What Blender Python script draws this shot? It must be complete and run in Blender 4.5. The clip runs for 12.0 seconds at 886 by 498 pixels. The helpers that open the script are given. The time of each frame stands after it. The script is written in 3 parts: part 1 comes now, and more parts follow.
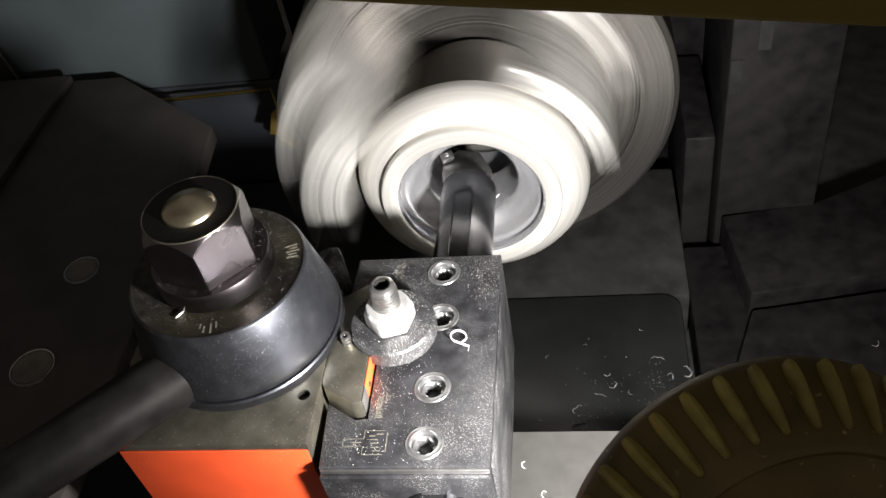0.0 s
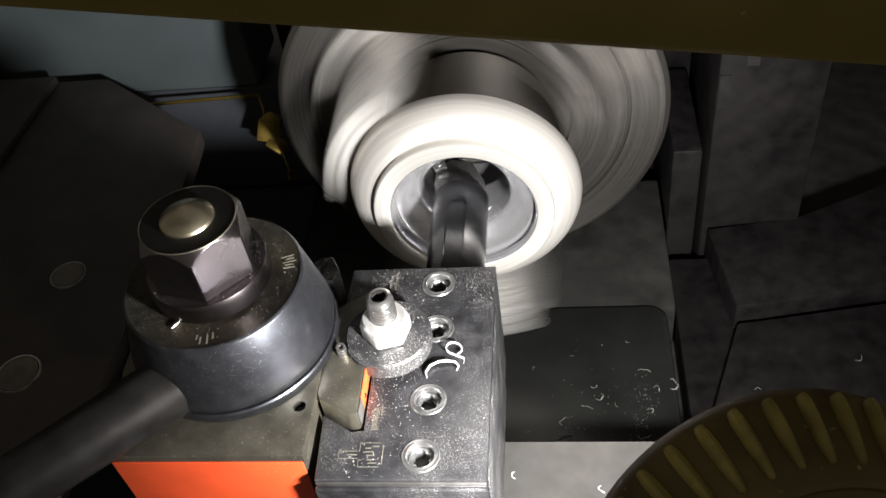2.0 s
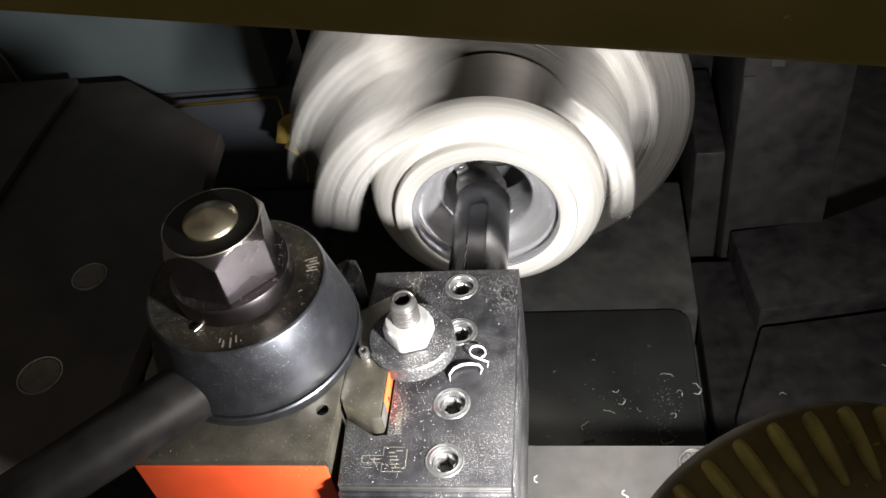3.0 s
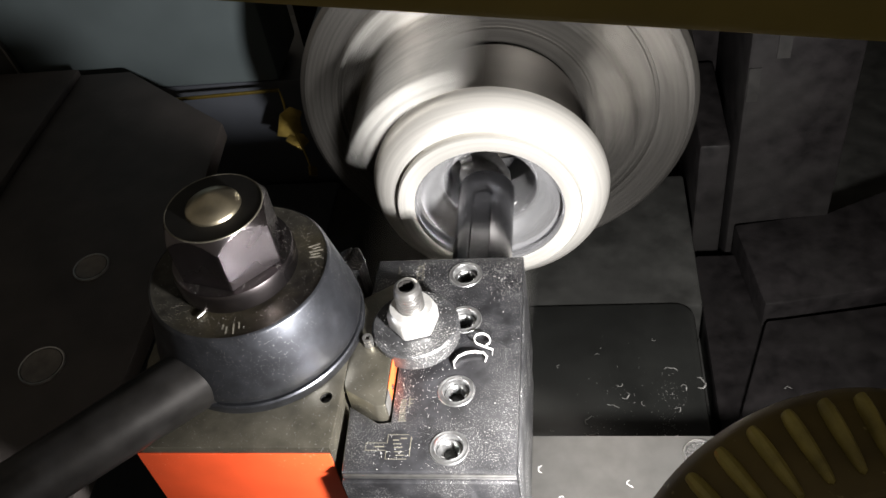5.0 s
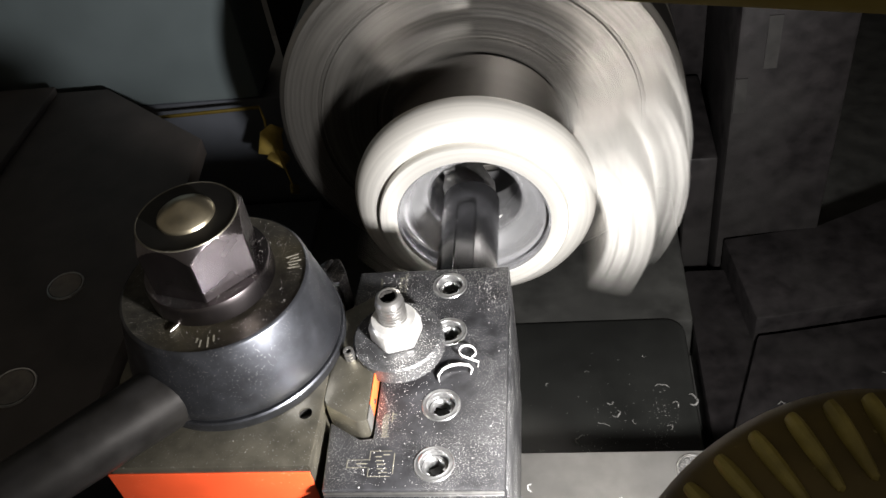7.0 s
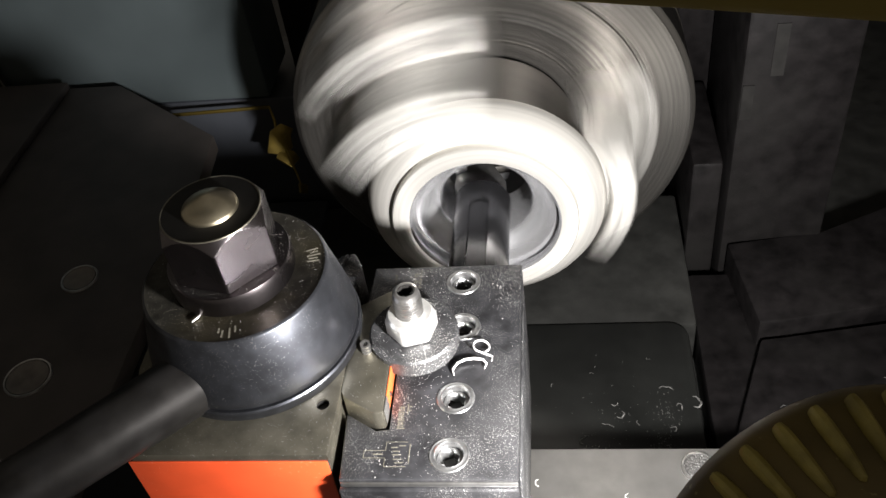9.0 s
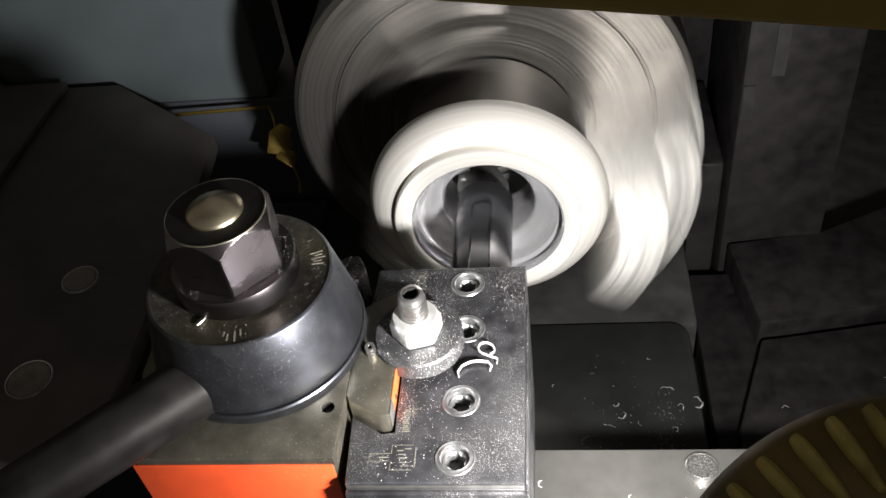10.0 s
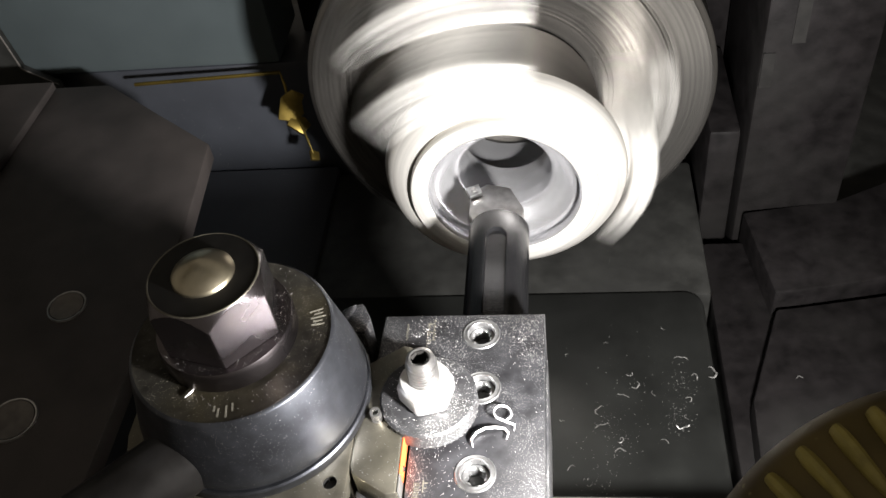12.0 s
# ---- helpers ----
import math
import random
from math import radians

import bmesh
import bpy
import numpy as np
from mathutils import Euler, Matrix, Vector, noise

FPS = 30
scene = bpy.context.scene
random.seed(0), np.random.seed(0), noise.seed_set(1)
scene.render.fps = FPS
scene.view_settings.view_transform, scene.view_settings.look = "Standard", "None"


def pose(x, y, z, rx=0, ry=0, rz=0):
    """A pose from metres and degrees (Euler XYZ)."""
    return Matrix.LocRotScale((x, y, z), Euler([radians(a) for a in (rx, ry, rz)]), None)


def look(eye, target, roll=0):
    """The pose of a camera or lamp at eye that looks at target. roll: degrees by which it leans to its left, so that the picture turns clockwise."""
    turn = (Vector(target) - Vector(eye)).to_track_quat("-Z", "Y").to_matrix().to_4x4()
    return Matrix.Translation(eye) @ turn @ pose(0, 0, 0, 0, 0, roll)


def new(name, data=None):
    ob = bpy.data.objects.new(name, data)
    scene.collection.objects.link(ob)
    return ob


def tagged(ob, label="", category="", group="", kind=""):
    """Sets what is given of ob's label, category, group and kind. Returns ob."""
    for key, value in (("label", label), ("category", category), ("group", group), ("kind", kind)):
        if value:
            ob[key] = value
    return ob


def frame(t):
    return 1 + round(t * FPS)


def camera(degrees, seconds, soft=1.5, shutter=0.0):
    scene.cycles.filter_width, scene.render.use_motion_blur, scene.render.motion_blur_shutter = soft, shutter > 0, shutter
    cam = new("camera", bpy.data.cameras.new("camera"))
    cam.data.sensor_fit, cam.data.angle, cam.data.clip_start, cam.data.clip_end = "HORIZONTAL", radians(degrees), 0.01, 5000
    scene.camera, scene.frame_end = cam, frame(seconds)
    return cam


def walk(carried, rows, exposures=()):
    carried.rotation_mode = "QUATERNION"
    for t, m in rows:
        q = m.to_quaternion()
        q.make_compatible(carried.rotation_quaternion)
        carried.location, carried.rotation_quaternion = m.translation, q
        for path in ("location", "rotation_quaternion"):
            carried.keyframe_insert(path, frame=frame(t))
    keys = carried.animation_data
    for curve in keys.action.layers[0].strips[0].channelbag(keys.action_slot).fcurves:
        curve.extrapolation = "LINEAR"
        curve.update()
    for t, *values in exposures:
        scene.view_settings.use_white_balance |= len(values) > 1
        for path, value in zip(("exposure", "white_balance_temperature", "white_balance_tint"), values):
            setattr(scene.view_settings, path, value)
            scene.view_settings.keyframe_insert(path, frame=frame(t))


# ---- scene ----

# ------------------------------------------------------------------ camera
cam = camera(52.2, 12.0, soft=1.5, shutter=0.6)
PATH = [
    (0, (0.0543, -0.2632, 0.2980), (-0.0102, 0.0137, 0.0166), -11.80),
    (0.5, (0.0512, -0.2603, 0.2992), (-0.0104, 0.0156, 0.0163), -11.18),
    (1, (0.0482, -0.2627, 0.3008), (-0.0096, 0.0150, 0.0188), -10.39),
    (1.5, (0.0463, -0.2620, 0.3019), (-0.0095, 0.0162, 0.0200), -9.91),
    (2, (0.0464, -0.2592, 0.3023), (-0.0073, 0.0189, 0.0199), -9.60),
    (2.5, (0.0452, -0.2563, 0.3017), (-0.0122, 0.0216, 0.0197), -10.20),
    (3, (0.0429, -0.2556, 0.3013), (-0.0175, 0.0220, 0.0197), -10.53),
    (5, (0.0411, -0.2551, 0.2968), (-0.0197, 0.0219, 0.0146), -10.60),
    (5.5, (0.0412, -0.2538, 0.2963), (-0.0173, 0.0237, 0.0142), -10.40),
    (6, (0.0423, -0.2542, 0.2940), (-0.0153, 0.0281, 0.0165), -10.16),
    (6.5, (0.0444, -0.2552, 0.2901), (-0.0102, 0.0328, 0.0179), -10.12),
    (7, (0.0411, -0.2506, 0.2848), (-0.0140, 0.0347, 0.0098), -10.24),
    (7.5, (0.0406, -0.2532, 0.2846), (-0.0161, 0.0316, 0.0095), -10.35),
    (9.5, (0.0320, -0.2563, 0.2895), (-0.0198, 0.0305, 0.0155), -8.84),
    (10, (0.0308, -0.2540, 0.2898), (-0.0202, 0.0315, 0.0143), -8.95),
    (10.5, (0.0311, -0.2529, 0.2913), (-0.0201, 0.0313, 0.0144), -9.09),
    (11, (0.0361, -0.2510, 0.3008), (-0.0234, 0.0219, 0.0145), -10.27),
    (11.5, (0.0316, -0.2510, 0.2952), (-0.0268, 0.0238, 0.0104), -10.04),
    (12, (0.0251, -0.2491, 0.2912), (-0.0284, 0.0242, 0.0041), -9.46),
]
walk(cam, [(t, look(eye, target, roll)) for t, eye, target, roll in PATH],
     [(0, 0.0), (10.4, 0.0), (11.0, 0.36), (12, 0.36)])

# ------------------------------------------------------------------ light
world = bpy.data.worlds.new("dim_workshop")
scene.world = world
world.use_nodes = True
world.node_tree.nodes["Background"].inputs[0].default_value = (1.0, 0.88, 0.72, 1)
world.node_tree.nodes["Background"].inputs[1].default_value = 0.10

lamp = bpy.data.lights.new("work_light", "SPOT")
lamp.energy = 11.2
lamp.color = (1.0, 0.975, 0.955)
lamp.shadow_soft_size = 0.012
lamp.spot_size = radians(130)
lamp.spot_blend = 0.9
lamp_ob = new("work_light", lamp)
TORCH = Vector((0.0895, -0.1765, 0.1115))     # the middle of the torch's front
BEAM = Vector((-0.239, 0.816, -0.527)).normalized()
lamp_ob.matrix_world = look(TORCH + BEAM * 0.008, TORCH + BEAM + Vector((-0.05, 0, 0.12)))


# ------------------------------------------------------------------ materials
def material(name, color, rough=0.5, metal=0.0, vary=0.25, grain=180.0, bump=0.15, stain=None, stain_amount=0.4,
             speck=None, speck_amount=0.0, speck_scale=900.0, stretch=(1, 1, 1), coat=0.0, turned_rings=0.0, sheen=0.5):
    """A worn surface: colour varied at two scales, roughness broken up, fine relief, stains and fine metal dust."""
    m = bpy.data.materials.new(name)
    m.use_nodes = True
    nt = m.node_tree
    n, l = nt.nodes, nt.links
    b = n["Principled BSDF"]
    b.inputs["Metallic"].default_value = metal
    b.inputs["Coat Weight"].default_value = coat
    b.inputs["Specular IOR Level"].default_value = sheen
    if turned_rings:
        tan = n.new("ShaderNodeTangent")
        tan.direction_type, tan.axis = "RADIAL", "Y"
        b.inputs["Anisotropic"].default_value = 0.6
        l.new(tan.outputs[0], b.inputs["Tangent"])
    tc = n.new("ShaderNodeTexCoord")
    mp = n.new("ShaderNodeMapping")
    mp.inputs["Scale"].default_value = stretch
    l.new(tc.outputs["Object"], mp.inputs["Vector"])
    ring = None
    if turned_rings:
        # tool marks and jaw glint streaks: noise along the radius about the y axis
        sep = n.new("ShaderNodeSeparateXYZ")
        l.new(tc.outputs["Object"], sep.inputs[0])
        flat = n.new("ShaderNodeCombineXYZ")
        l.new(sep.outputs["X"], flat.inputs["X"])
        l.new(sep.outputs["Z"], flat.inputs["Y"])
        rad = n.new("ShaderNodeVectorMath")
        rad.operation = "LENGTH"
        l.new(flat.outputs[0], rad.inputs[0])
        line = n.new("ShaderNodeCombineXYZ")
        l.new(rad.outputs["Value"], line.inputs["X"])
        l.new(sep.outputs["Y"], line.inputs["Y"])
        ring = n.new("ShaderNodeTexNoise")
        ring.inputs["Scale"].default_value = 420
        ring.inputs["Detail"].default_value = 5
        l.new(line.outputs[0], ring.inputs["Vector"])

    def noise_node(scale, detail):
        t = n.new("ShaderNodeTexNoise")
        t.inputs["Scale"].default_value = scale
        t.inputs["Detail"].default_value = detail
        l.new(mp.outputs[0], t.inputs["Vector"])
        return t

    def ramp(src, lo, hi):
        r = n.new("ShaderNodeMapRange")
        r.inputs["From Min"].default_value, r.inputs["From Max"].default_value = lo, hi
        l.new(src, r.inputs["Value"])
        return r.outputs["Result"]

    def mix(fac, a, c):
        x = n.new("ShaderNodeMix")
        x.data_type = "RGBA"
        l.new(fac, x.inputs["Factor"])
        for sock, v in ((x.inputs["A"], a), (x.inputs["B"], c)):
            if isinstance(v, tuple):
                sock.default_value = (*v, 1)
            else:
                l.new(v, sock)
        return x.outputs["Result"]

    big, fine = noise_node(grain * 0.13, 5), noise_node(grain, 6)
    dark = tuple(v * (1 - vary) for v in color)
    lite = tuple(min(1, v * (1 + vary)) for v in color)
    col = mix(ramp(fine.outputs["Fac"], 0.3, 0.7), dark, lite)
    if ring:
        col = mix(ramp(ring.outputs["Fac"], 0.40, 0.62), col, tuple(v * (1 - turned_rings) for v in color))
    if stain:
        col = mix(ramp(big.outputs["Fac"], 0.62 - 0.3 * stain_amount, 0.8), col, stain)
    if speck:
        sp = noise_node(speck_scale, 2)
        patch = noise_node(grain * 0.25, 3)
        a = ramp(sp.outputs["Fac"], 0.72 - 0.12 * speck_amount, 0.76 - 0.12 * speck_amount)
        k = n.new("ShaderNodeMath")
        k.operation = "MULTIPLY"
        l.new(a, k.inputs[0])
        l.new(ramp(patch.outputs["Fac"], 0.4, 0.6), k.inputs[1])
        col = mix(k.outputs[0], col, speck)
    l.new(col, b.inputs["Base Color"])
    r = n.new("ShaderNodeMapRange")
    r.inputs["To Min"].default_value, r.inputs["To Max"].default_value = max(0.03, rough * 0.7), min(1, rough * 1.35)
    l.new(big.outputs["Fac"], r.inputs["Value"])
    l.new(r.outputs["Result"], b.inputs["Roughness"])
    bp = n.new("ShaderNodeBump")
    bp.inputs["Strength"].default_value = bump
    bp.inputs["Distance"].default_value = 0.0006
    l.new(fine.outputs["Fac"], bp.inputs["Height"])
    l.new(bp.outputs["Normal"], b.inputs["Normal"])
    return m


DUST = (0.75, 0.74, 0.72)
# Pale stain: smears, plus the holder top's milky sheen put into the colour.
M_OXIDE = material("black_oxide_steel", (0.072, 0.072, 0.078), 0.31, 0.7, 0.4, 150, 0.14, (0.17, 0.167, 0.17), 0.6, DUST, 0.95, 2400)
M_OXIDE_BAR = material("polished_black_steel", (0.085, 0.085, 0.09), 0.2, 0.9, 0.12, 120, 0.05)
M_SLEEVE = material("blued_steel_sleeve", (0.078, 0.082, 0.094), 0.36, 0.9, 0.3, 140, 0.12, (0.045, 0.045, 0.05), 0.6, DUST, 0.3, 2700)
M_TOPRING = material("oily_dark_steel", (0.045, 0.042, 0.035), 0.42, 0.6, 0.4, 200, 0.3, (0.12, 0.10, 0.05), 0.5, (0.6, 0.56, 0.45), 0.4, 2500)
M_HEX = material("dull_grey_steel", (0.15, 0.134, 0.140), 0.27, 1.0, 0.15, 120, 0.08, (0.14, 0.12, 0.115), 0.5)
# Blackened parts, and also the shade painted into holes, sockets and slots.
M_BLACK = material("blackened_steel_and_shade", (0.014, 0.013, 0.012), 0.55, 0.2, 0.3, 150, 0.15)
M_DOME = material("turned_steel_tip", (0.54, 0.48, 0.35), 0.33, 1.0, 0.15, 160, 0.08)
M_GROUND = material("ground_steel_oily", (0.22, 0.205, 0.165), 0.38, 0.85, 0.3, 120, 0.12, (0.11, 0.10, 0.07), 0.6, DUST, 0.35, 1500)
M_RED = material("orange_red_enamel", (0.62, 0.075, 0.022), 0.42, 0.0, 0.1, 60, 0.08, (0.45, 0.05, 0.02), 0.4, (0.8, 0.5, 0.35), 0.25, 1300)
M_ORANGE = material("worn_orange_enamel", (0.60, 0.11, 0.03), 0.4, 0.0, 0.15, 120, 0.1, (0.35, 0.15, 0.07), 0.3)
M_HANDLE = material("worn_black_handle", (0.034, 0.032, 0.031), 0.33, 0.7, 0.3, 120, 0.08, (0.1, 0.1, 0.11), 0.35)
M_NUT = material("bright_zinc_nut", (0.86, 0.85, 0.83), 0.36, 0.75, 0.12, 300, 0.25, (0.6, 0.58, 0.54), 0.4)
M_STUD = material("threaded_steel", (0.55, 0.54, 0.53), 0.3, 0.95, 0.2, 250, 0.15)
M_SCREW = material("set_screw_steel", (0.42, 0.42, 0.42), 0.3, 0.9, 0.3, 300, 0.2)
M_WORK = material("turned_workpiece_steel", (0.66, 0.64, 0.60), 0.36, 0.55, 0.08, 260, 0.12, turned_rings=0.15)
M_SCALE = material("dark_mill_scale", (0.055, 0.047, 0.040), 0.5, 0.4, 0.4, 150, 0.3, (0.10, 0.09, 0.075), 0.5)
M_BORE = material("fresh_bored_steel", (0.58, 0.58, 0.595), 0.24, 0.75, 0.1, 260, 0.1, turned_rings=0.1)
M_CHUCK = material("chuck_steel", (0.22, 0.208, 0.192), 0.27, 0.85, 0.35, 70, 0.12, (0.11, 0.105, 0.095), 0.7, turned_rings=0.5)
# The jaws' rings are painted in to give streaked glints as they spin.
M_JAW = material("jaw_steel", (0.82, 0.80, 0.76), 0.36, 0.35, 0.15, 120, 0.12, (0.3, 0.29, 0.26), 0.5, turned_rings=0.45)
M_SLOT = material("dark_steel_and_slot_shade", (0.05, 0.048, 0.045), 0.55, 0.5, 0.3, 150, 0.2)
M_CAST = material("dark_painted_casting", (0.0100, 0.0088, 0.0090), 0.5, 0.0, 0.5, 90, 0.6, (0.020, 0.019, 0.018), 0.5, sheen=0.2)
M_BED = material("oily_grey_bed_casting", (0.030, 0.030, 0.028), 0.42, 0.0, 0.4, 60, 0.3, (0.018, 0.018, 0.017), 0.5, sheen=0.35)
M_TRAY = material("oily_tray_paint", (0.0135, 0.0140, 0.0130), 0.4, 0.0, 0.3, 40, 0.12, (0.008, 0.008, 0.0075), 0.5, sheen=0.35)
M_WING = material("dull_dark_slide", (0.046, 0.039, 0.037), 0.55, 0.1, 0.3, 35, 0.16, (0.080, 0.069, 0.063), 0.6)
M_PLUG = material("dull_grey_plug", (0.15, 0.137, 0.125), 0.5, 0.3, 0.3, 120, 0.12)
M_PANEL = material("blue_grey_enamel", (0.074, 0.090, 0.094), 0.42, 0.0, 0.08, 25, 0.06, (0.046, 0.058, 0.063), 0.4)
M_SHEET = material("slate_blue_enamel", (0.050, 0.054, 0.064), 0.4, 0.0, 0.12, 30, 0.1, (0.036, 0.039, 0.046), 0.5, (0.2, 0.2, 0.2), 0.1, 700)
M_SADDLE = material("saddle_ground_steel", (0.22, 0.214, 0.202), 0.42, 0.7, 0.12, 90, 0.1, (0.24, 0.235, 0.225), 0.5)
M_OLIVE = material("olive_brown_enamel", (0.24, 0.19, 0.052), 0.5, 0.0, 0.15, 45, 0.15, (0.17, 0.135, 0.04), 0.4, (0.45, 0.38, 0.18), 0.1, 500)
M_TORCH = material("grimy_brown_torch_paint", (0.150, 0.112, 0.038), 0.55, 0.0, 0.4, 60, 0.35, (0.045, 0.033, 0.016), 0.8, (0.4, 0.34, 0.14), 0.2, 420)
# Worn olive, made lighter than the shell for the ribs' highlights and glow.
M_RIB = material("worn_highlit_olive_rib", (0.52, 0.44, 0.13), 0.45, 0.1, 0.4, 160, 0.4, (0.10, 0.075, 0.025), 0.85)
M_BRASS = material("oily_brass", (0.22, 0.16, 0.04), 0.38, 0.8, 0.3, 160, 0.2, (0.25, 0.17, 0.03), 0.5)
M_CHIP = material("bright_steel_chip", (0.90, 0.89, 0.87), 0.3, 0.35, 0.1, 400, 0.1)
M_SWARF = material("dull_steel_swarf", (0.42, 0.41, 0.39), 0.4, 0.4, 0.2, 400, 0.1)
# Chips on the plate lie outside the beam; their dimness is in this grey.
M_TRAY_SWARF = material("dimmed_grey_swarf", (0.17, 0.167, 0.16), 0.4, 0.3, 0.5, 400, 0.2)
M_MARK = material("engraved_pale_mark", (0.16, 0.15, 0.12), 0.6, 0.2, 0.3, 600, 0.1)
M_CAP = material("pitted_cap", (0.16, 0.155, 0.15), 0.45, 0.7, 0.6, 900, 0.8, None, 0, (0.6, 0.6, 0.58), 0.9, 1400)
M_DUSTY = material("dusty_oxide_steel", (0.055, 0.055, 0.058), 0.4, 0.5, 0.4, 260, 0.35, (0.13, 0.13, 0.13), 0.6, (0.80, 0.79, 0.77), 0.95, 1900)
M_WALL = material("dark_workshop_floor", (0.05, 0.05, 0.05), 0.7, 0.0, 0.2, 8, 0.1)


# ------------------------------------------------------------------ mesh helpers
def thing(name, label, category, at=(0, 0, 0), group="", kind=""):
    ob = new(name)
    ob.empty_display_size = 0.01
    ob.location = at
    return tagged(ob, label, category, group, kind)


def part(name, bm, material_, parent=None, label="", smooth=35):
    me = bpy.data.meshes.new(name)
    bmesh.ops.recalc_face_normals(bm, faces=bm.faces)
    for e in bm.edges:
        e.smooth = len(e.link_faces) == 2 and e.calc_face_angle(0) < radians(smooth)
    for f in bm.faces:
        f.smooth = True
    bm.to_mesh(me)
    bm.free()
    me.materials.append(material_)
    ob = new(name, me)
    if parent:
        ob.parent = parent
    if label:
        ob["label"] = label
    return ob


def bevel(bm, width, angle=30, segments=2):
    es = [e for e in bm.edges if len(e.link_faces) == 2 and e.calc_face_angle(0) > radians(angle)]
    bmesh.ops.bevel(bm, geom=es, offset=width, segments=segments, affect="EDGES", profile=0.5, clamp_overlap=True)
    return bm


def box(x0, x1, y0, y1, z0, z1, r=0.0006):
    bm = bmesh.new()
    bmesh.ops.create_cube(bm, size=1)
    for v in bm.verts:
        v.co = Vector(((x0 + x1) / 2 + v.co.x * (x1 - x0), (y0 + y1) / 2 + v.co.y * (y1 - y0), (z0 + z1) / 2 + v.co.z * (z1 - z0)))
    return bevel(bm, r) if r else bm


def prism(outline, z0, z1, r=0.0006):
    """An outline in the plane, raised from z0 to z1."""
    bm = bmesh.new()
    f = bm.faces.new([bm.verts.new((x, y, z0)) for x, y in outline])
    top = bmesh.ops.extrude_face_region(bm, geom=[f])
    bmesh.ops.translate(bm, vec=(0, 0, z1 - z0), verts=[v for v in top["geom"] if isinstance(v, bmesh.types.BMVert)])
    bmesh.ops.recalc_face_normals(bm, faces=bm.faces)
    return bevel(bm, r) if r else bm


def turned(profile, segments=64, axis="Z", closed=False):
    """A profile of (radius, height) turned about an axis through the origin."""
    bm = bmesh.new()
    rings = []
    for r, h in profile:
        if r < 1e-6:
            rings.append([bm.verts.new((0, 0, h))])
        else:
            rings.append([bm.verts.new((r * math.cos(2 * math.pi * i / segments), r * math.sin(2 * math.pi * i / segments), h)) for i in range(segments)])
    pairs = list(zip(rings, rings[1:]))
    if closed:
        pairs.append((rings[-1], rings[0]))
    for a, b in pairs:
        for i in range(segments):
            j = (i + 1) % segments
            q = [a[i % len(a)], a[j % len(a)], b[j % len(b)], b[i % len(b)]]
            q = list(dict.fromkeys(q))
            if len(q) > 2:
                bm.faces.new(q)
    if axis == "Y":
        bmesh.ops.rotate(bm, matrix=Matrix.Rotation(radians(-90), 3, "X"), verts=bm.verts)
    return bm


def moved(bm, x=0, y=0, z=0, rx=0, ry=0, rz=0):
    bm.transform(pose(x, y, z, rx, ry, rz))
    return bm


def merge(*bms):
    out = bms[0]
    for b in bms[1:]:
        me = bpy.data.meshes.new("join")
        b.to_mesh(me)
        out.from_mesh(me)
        bpy.data.meshes.remove(me)
        b.free()
    return out


def hexagon(r, turn=0):
    return [(r * math.cos(radians(60 * i + turn)), r * math.sin(radians(60 * i + turn))) for i in range(6)]


def tube(points, radius, segments=8, flat=1.0):
    """A round strand along points."""
    bm = bmesh.new()
    pts = [Vector(p) for p in points]
    rings = []
    for i, p in enumerate(pts):
        d = (pts[min(i + 1, len(pts) - 1)] - pts[max(i - 1, 0)]).normalized()
        u = d.cross(Vector((0.13, 0.21, 1))).normalized()
        w = d.cross(u)
        k = 1.0 if 0 < i < len(pts) - 1 else 0.5
        rings.append([bm.verts.new(p + radius * k * (math.cos(2 * math.pi * j / segments) * u + flat * math.sin(2 * math.pi * j / segments) * w)) for j in range(segments)])
    for a, b in zip(rings, rings[1:]):
        for j in range(segments):
            bm.faces.new([a[j], a[(j + 1) % segments], b[(j + 1) % segments], b[j]])
    bm.faces.new(rings[0][::-1])
    bm.faces.new(rings[-1])
    return bm


AXIS = -0.0025        # the spindle's line in x; it lies at z = 0
FACE = 0.0615         # the front face of the workpiece in y
CHUCK = 0.138         # the front face of the chuck in y
ON_CARRIAGE = []      # the things that the carriage bears
ON_SPINDLE = []       # the things that the spindle turns
RAIL, THROWN, FLYING = [], [], []   # chips in flight


